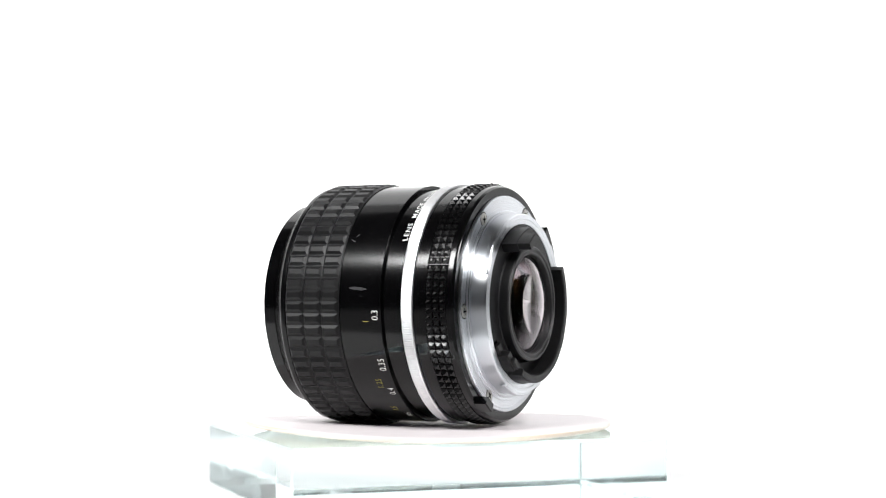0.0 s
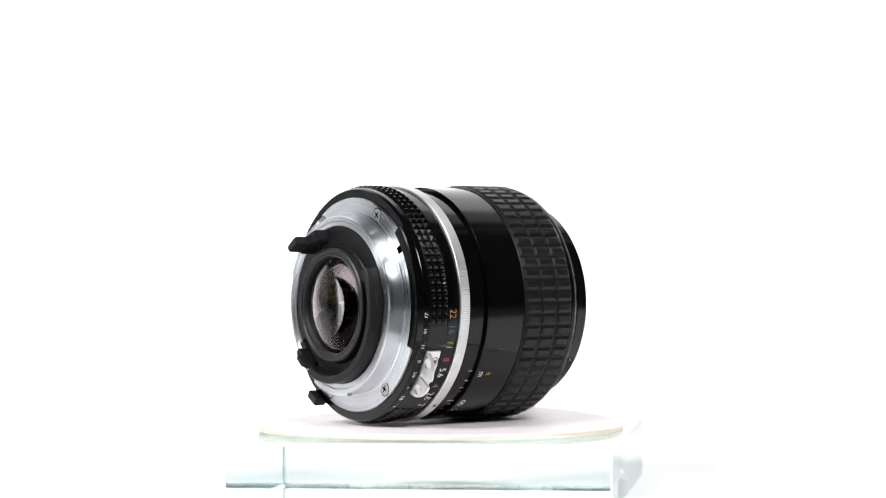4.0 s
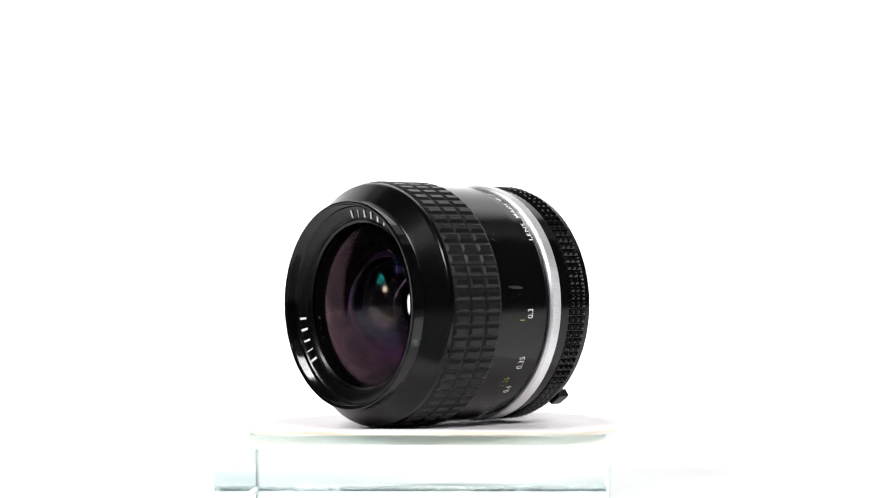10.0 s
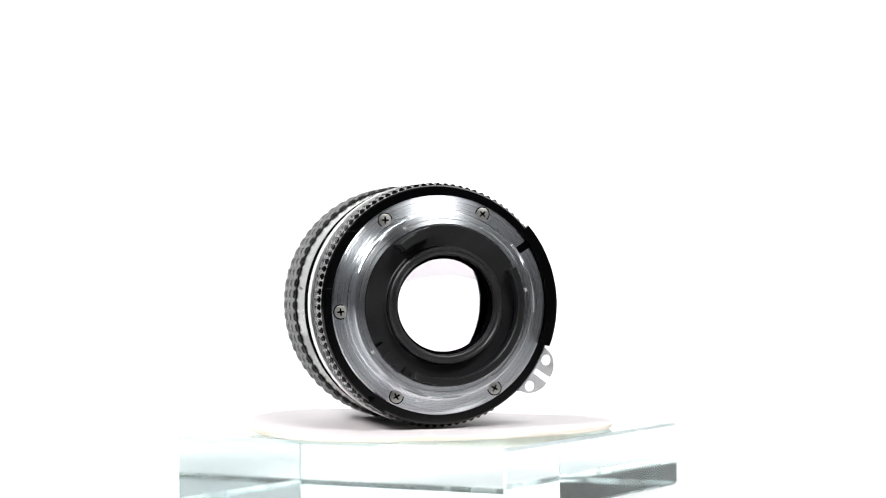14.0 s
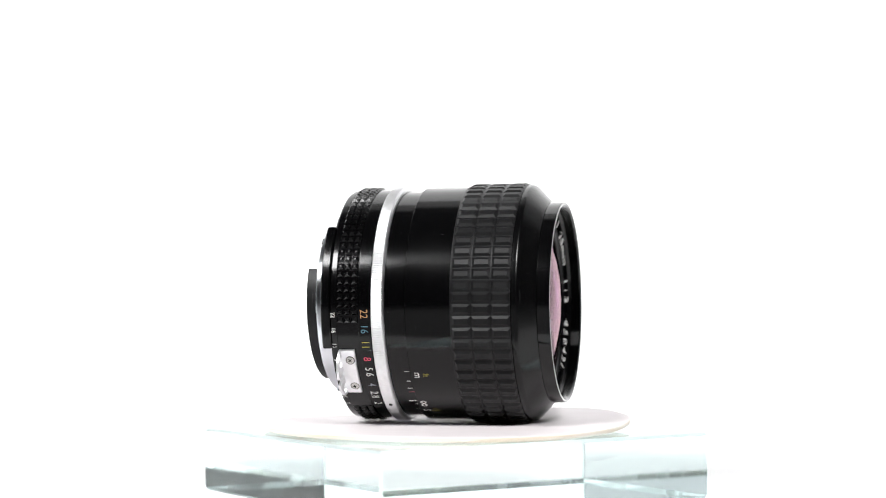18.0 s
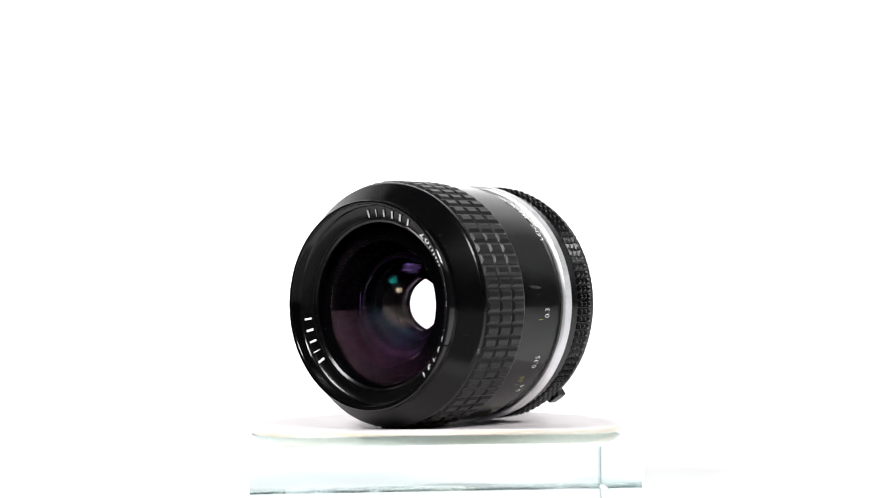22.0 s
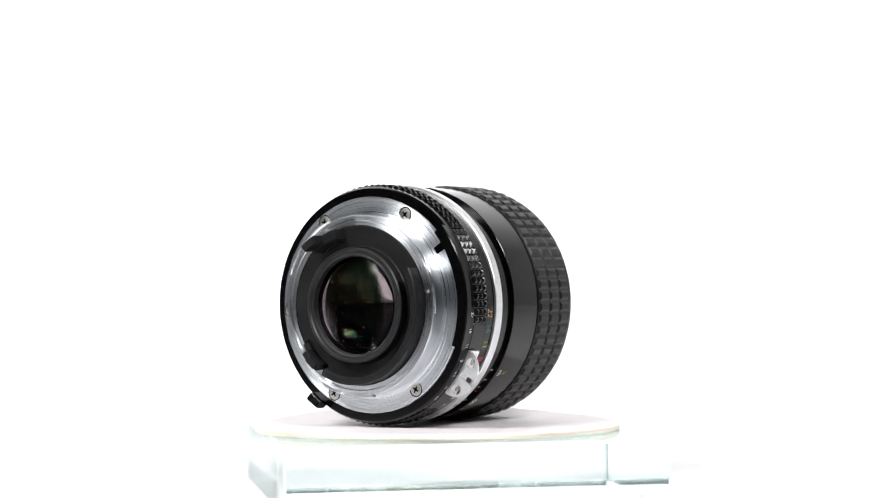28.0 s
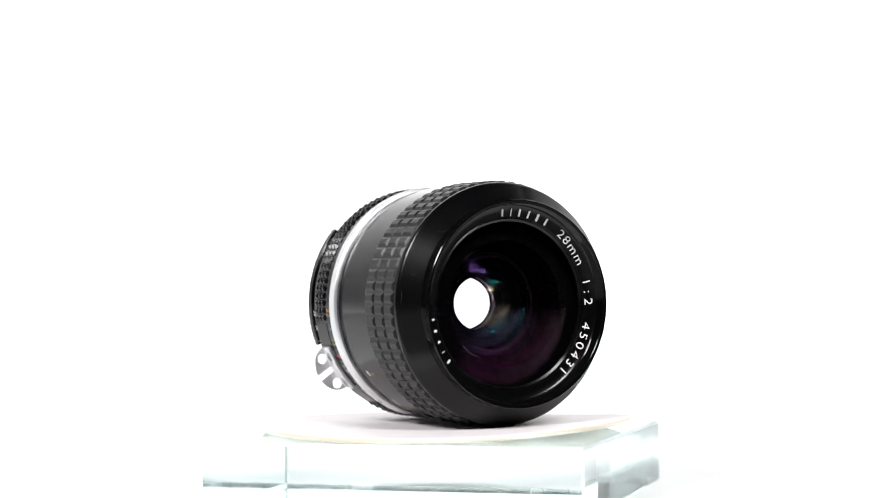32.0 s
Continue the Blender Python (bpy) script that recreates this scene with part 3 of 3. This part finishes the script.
# ---------------------------------------------------------------- mount details
def screw(name, place, axis_pose, radius, mat, parent):
    bm = bmesh.new()
    n = 28
    prof = ((radius * 1.12, -0.02), (radius * 1.04, -0.06), (radius, -0.02), (radius * 0.97, 0.10), (radius * 0.8, 0.16), (0.001, 0.18))
    rows = [[bm.verts.new((r * MM * math.cos(2 * math.pi * i / n), r * MM * math.sin(2 * math.pi * i / n), h * MM)) for i in range(n)] for r, h in prof]
    for a, b in zip(rows, rows[1:]):
        for i in range(n):
            bm.faces.new((a[i], a[(i + 1) % n], b[(i + 1) % n], b[i]))
    ob = part(name, bm, mat, parent, "cross-head screw", 30)
    ob.matrix_local = axis_pose
    # Flat black cross and ring, painted where slot and gap hold shade.
    bm = bmesh.new()
    w, l = radius * 0.13, radius * 0.56
    loop = [(-w, -l), (w, -l), (w, -w), (l, -w), (l, w), (w, w), (w, l), (-w, l), (-w, w), (-l, w), (-l, -w), (-w, -w)]
    bm.faces.new([bm.verts.new((x * MM, y * MM, 0.2 * MM)) for x, y in loop])
    ringed = bmesh.new()
    a, c = [[ringed.verts.new((r * MM * math.cos(2 * math.pi * i / n), r * MM * math.sin(2 * math.pi * i / n), 0.012 * MM)) for i in range(n)] for r in (radius * 1.16, radius * 0.995)]
    for i in range(n):
        ringed.faces.new((a[i], a[(i + 1) % n], c[(i + 1) % n], c[i]))
    part("recess_shade", ringed, baffle, ob, "flat black ring painted as the shaded gap round the screw head")
    part("cross_shade", bm, baffle, ob, "flat black cross painted as the shaded slot")
    return ob


def facing_back(s, r, phi, twist):
    return Matrix.Translation(pt(s, r, phi)) @ Matrix.Rotation(radians(-90), 4, "Y") @ Matrix.Rotation(radians(twist), 4, "Z")


def facing_out(s, r, phi, twist):
    return Matrix.Rotation(radians(-phi), 4, "X") @ Matrix.Translation((s * MM, 0, r * MM)) @ Matrix.Rotation(radians(twist), 4, "Z")


for phi, twist in ((33.2, 0), (-26.4, 40), (93.3, 5), (153.5, 30), (-146.3, 62)):
    screw("flange_screw", None, facing_back(-23.6, 26.25, phi, twist), 1.7, screw_steel, lens)
# No slot is cut here: a black block stands for its shade.
part("slot", box(-23.75, -23.0, 25.3, 28.6, -58.8, -54.6, 0.05, 3), baffle, flange, "black block painted as the shade in the locking slot")
for phi in (-80.6, -147.2, 27.5, 122.0):
    part("bayonet_pip", box(-28.5, -28.1, 21.9, 22.6, phi - 1.0, phi + 1.0, 0.08, 2), silver, bayonet)
rear_tab = part("coupling_tab", box(-32.4, -27.9, 17.9, 20.5, 13.5, 40.5, 0.25, 8), plastic, lens, "black coupling tab behind the mount")
part("finger", box(-35.9, -32.1, 18.4, 20.4, 26.5, 40.0, 0.25, 6), plastic, rear_tab)
part("tab_edge", box(-28.6, -27.8, 17.4, 17.95, 14.5, 36.0, 0.1, 8), plastic, rear_tab)
# Slot round the lever: a thin raised black slab painted for its shade.
part("lever_slot_shade", box(-28.08, -27.5, 18.9, 20.72, 118.5, 147.0, 0.05, 10), baffle, tail, "black slab painted as the shaded slot round the aperture lever")
lever = part("aperture_lever", box(-31.2, -27.8, 19.1, 21.2, 128.0, 144.0, 0.25, 6), plastic, lens, "black aperture lever behind the mount")
part("lever_foot", box(-29.0, -27.8, 18.9, 20.9, 120.5, 128.5, 0.2, 4), plastic, lever)
part("lever_tip", box(-32.2, -31.0, 19.4, 20.9, 134.0, 143.0, 0.25, 4), plastic, lever)
part("stop_block", box(-26.2, -22.6, 29.4, 31.7, 142.6, 150.2, 0.3, 4), black_paint, aperture_ring, "black stop block on the aperture ring")
part("coupling_ridge", box(-25.0, -22.6, 28.6, 31.5, -111.0, -49.2, 0.3, 30), black_paint, aperture_ring, "raised black coupling ridge")
part("smooth_land", box(-20.9, -15.0, 30.9, 31.25, -150.0, -99.5, 0.15, 24), black_paint, aperture_ring)

# silver coupling prong
prong = part("coupling_prong", box(-20.6, -16.4, 31.0, 32.1, -136.2, -111.6, 0.25, 14), silver, lens, "bright silver coupling prong with two pierced ears")
for side in (-1, 1):
    # each ear is half of a rounded fin, split from its twin by a straight slot
    bm = bmesh.new()
    n, base, mid, half, high, hole = 48, 31.3, radians(-123.8), 6.5, 5.3, 1.3
    hx, hy = side * 3.85, 1.95
    front, back = [[], []], [[], []]
    for i in range(n):
        a = 2 * math.pi * i / n
        ux, uy = math.cos(a), math.sin(a)
        d = 0.0
        while d < 9:
            x, y = hx + ux * d, hy + uy * d
            if y < -0.6 or side * x < 0.72 or (x / half) ** 2 + (max(y, 0) / high) ** 2 > 1:
                break
            d += 0.03
        d = max(d, hole + 0.35)
        for ring_k, dd in ((0, d), (1, hole)):
            x, y = hx + ux * dd, hy + uy * dd
            phi, r = math.degrees(mid + x / base), base + y
            front[ring_k].append(bm.verts.new(pt(-20.05, r, phi)))
            back[ring_k].append(bm.verts.new(pt(-20.75, r, phi)))
    for i in range(n):
        j = (i + 1) % n
        bm.faces.new((front[0][i], front[0][j], front[1][j], front[1][i]))
        bm.faces.new((back[0][i], back[1][i], back[1][j], back[0][j]))
        bm.faces.new((front[0][i], back[0][i], back[0][j], front[0][j]))
        bm.faces.new((front[1][i], front[1][j], back[1][j], back[1][i]))
    bmesh.ops.recalc_face_normals(bm, faces=bm.faces)
    part("ear", bm, silver, prong)
for phi, twist in ((-116.7, 40), (-131.6, 10)):
    screw("prong_screw", None, facing_out(-17.8, 32.1, phi, twist), 1.05, screw_steel, lens)

# ---------------------------------------------------------------- pieces
grip = block_mesh()
for row, s in enumerate((22.85, 17.65, 12.45)):
    for i in range(65):
        ob = new("grip_block", grip)
        ob.parent = sleeve
        turned(ob, s, 101.65 + i * 360 / 65)
stud = stud_mesh()
for i in range(98):
    phi = 97.9 + i * 360 / 98
    if 209.5 < phi % 360 < 261.0:
        continue
    for s in (-16.05, -17.95, -19.85):
        ob = new("knurl_stud", stud)
        ob.parent = aperture_ring
        turned(ob, s, phi)

# ---------------------------------------------------------------- the turning stand
TURN = (0.0, -29.55, -58.88, -88.02, -117.43, -146.69, -175.85, -205.06, -234.34, -263.75, -292.90, -321.52, -350.54, -379.58, -408.93, -438.40, -467.85,
        -497.12, -526.32, -555.08, -584.01, -613.12, -642.29, -671.47, -700.62, -729.76, -758.93, -788.18, -817.55, -847.03, -876.38, -905.42, -934.28)


def motions():
    seat = pose(-0.00231, -0.00459, 0.0323, 0, -0.1, 153.44)
    for thing, rest in ((lens, seat), (wooden_disc, Matrix.Identity(4)), (glass_block, Matrix.Identity(4))):
        walk(thing, [(float(t), pose(0, 0, 0, 0, 0, a) @ rest) for t, a in enumerate(TURN)])


motions()
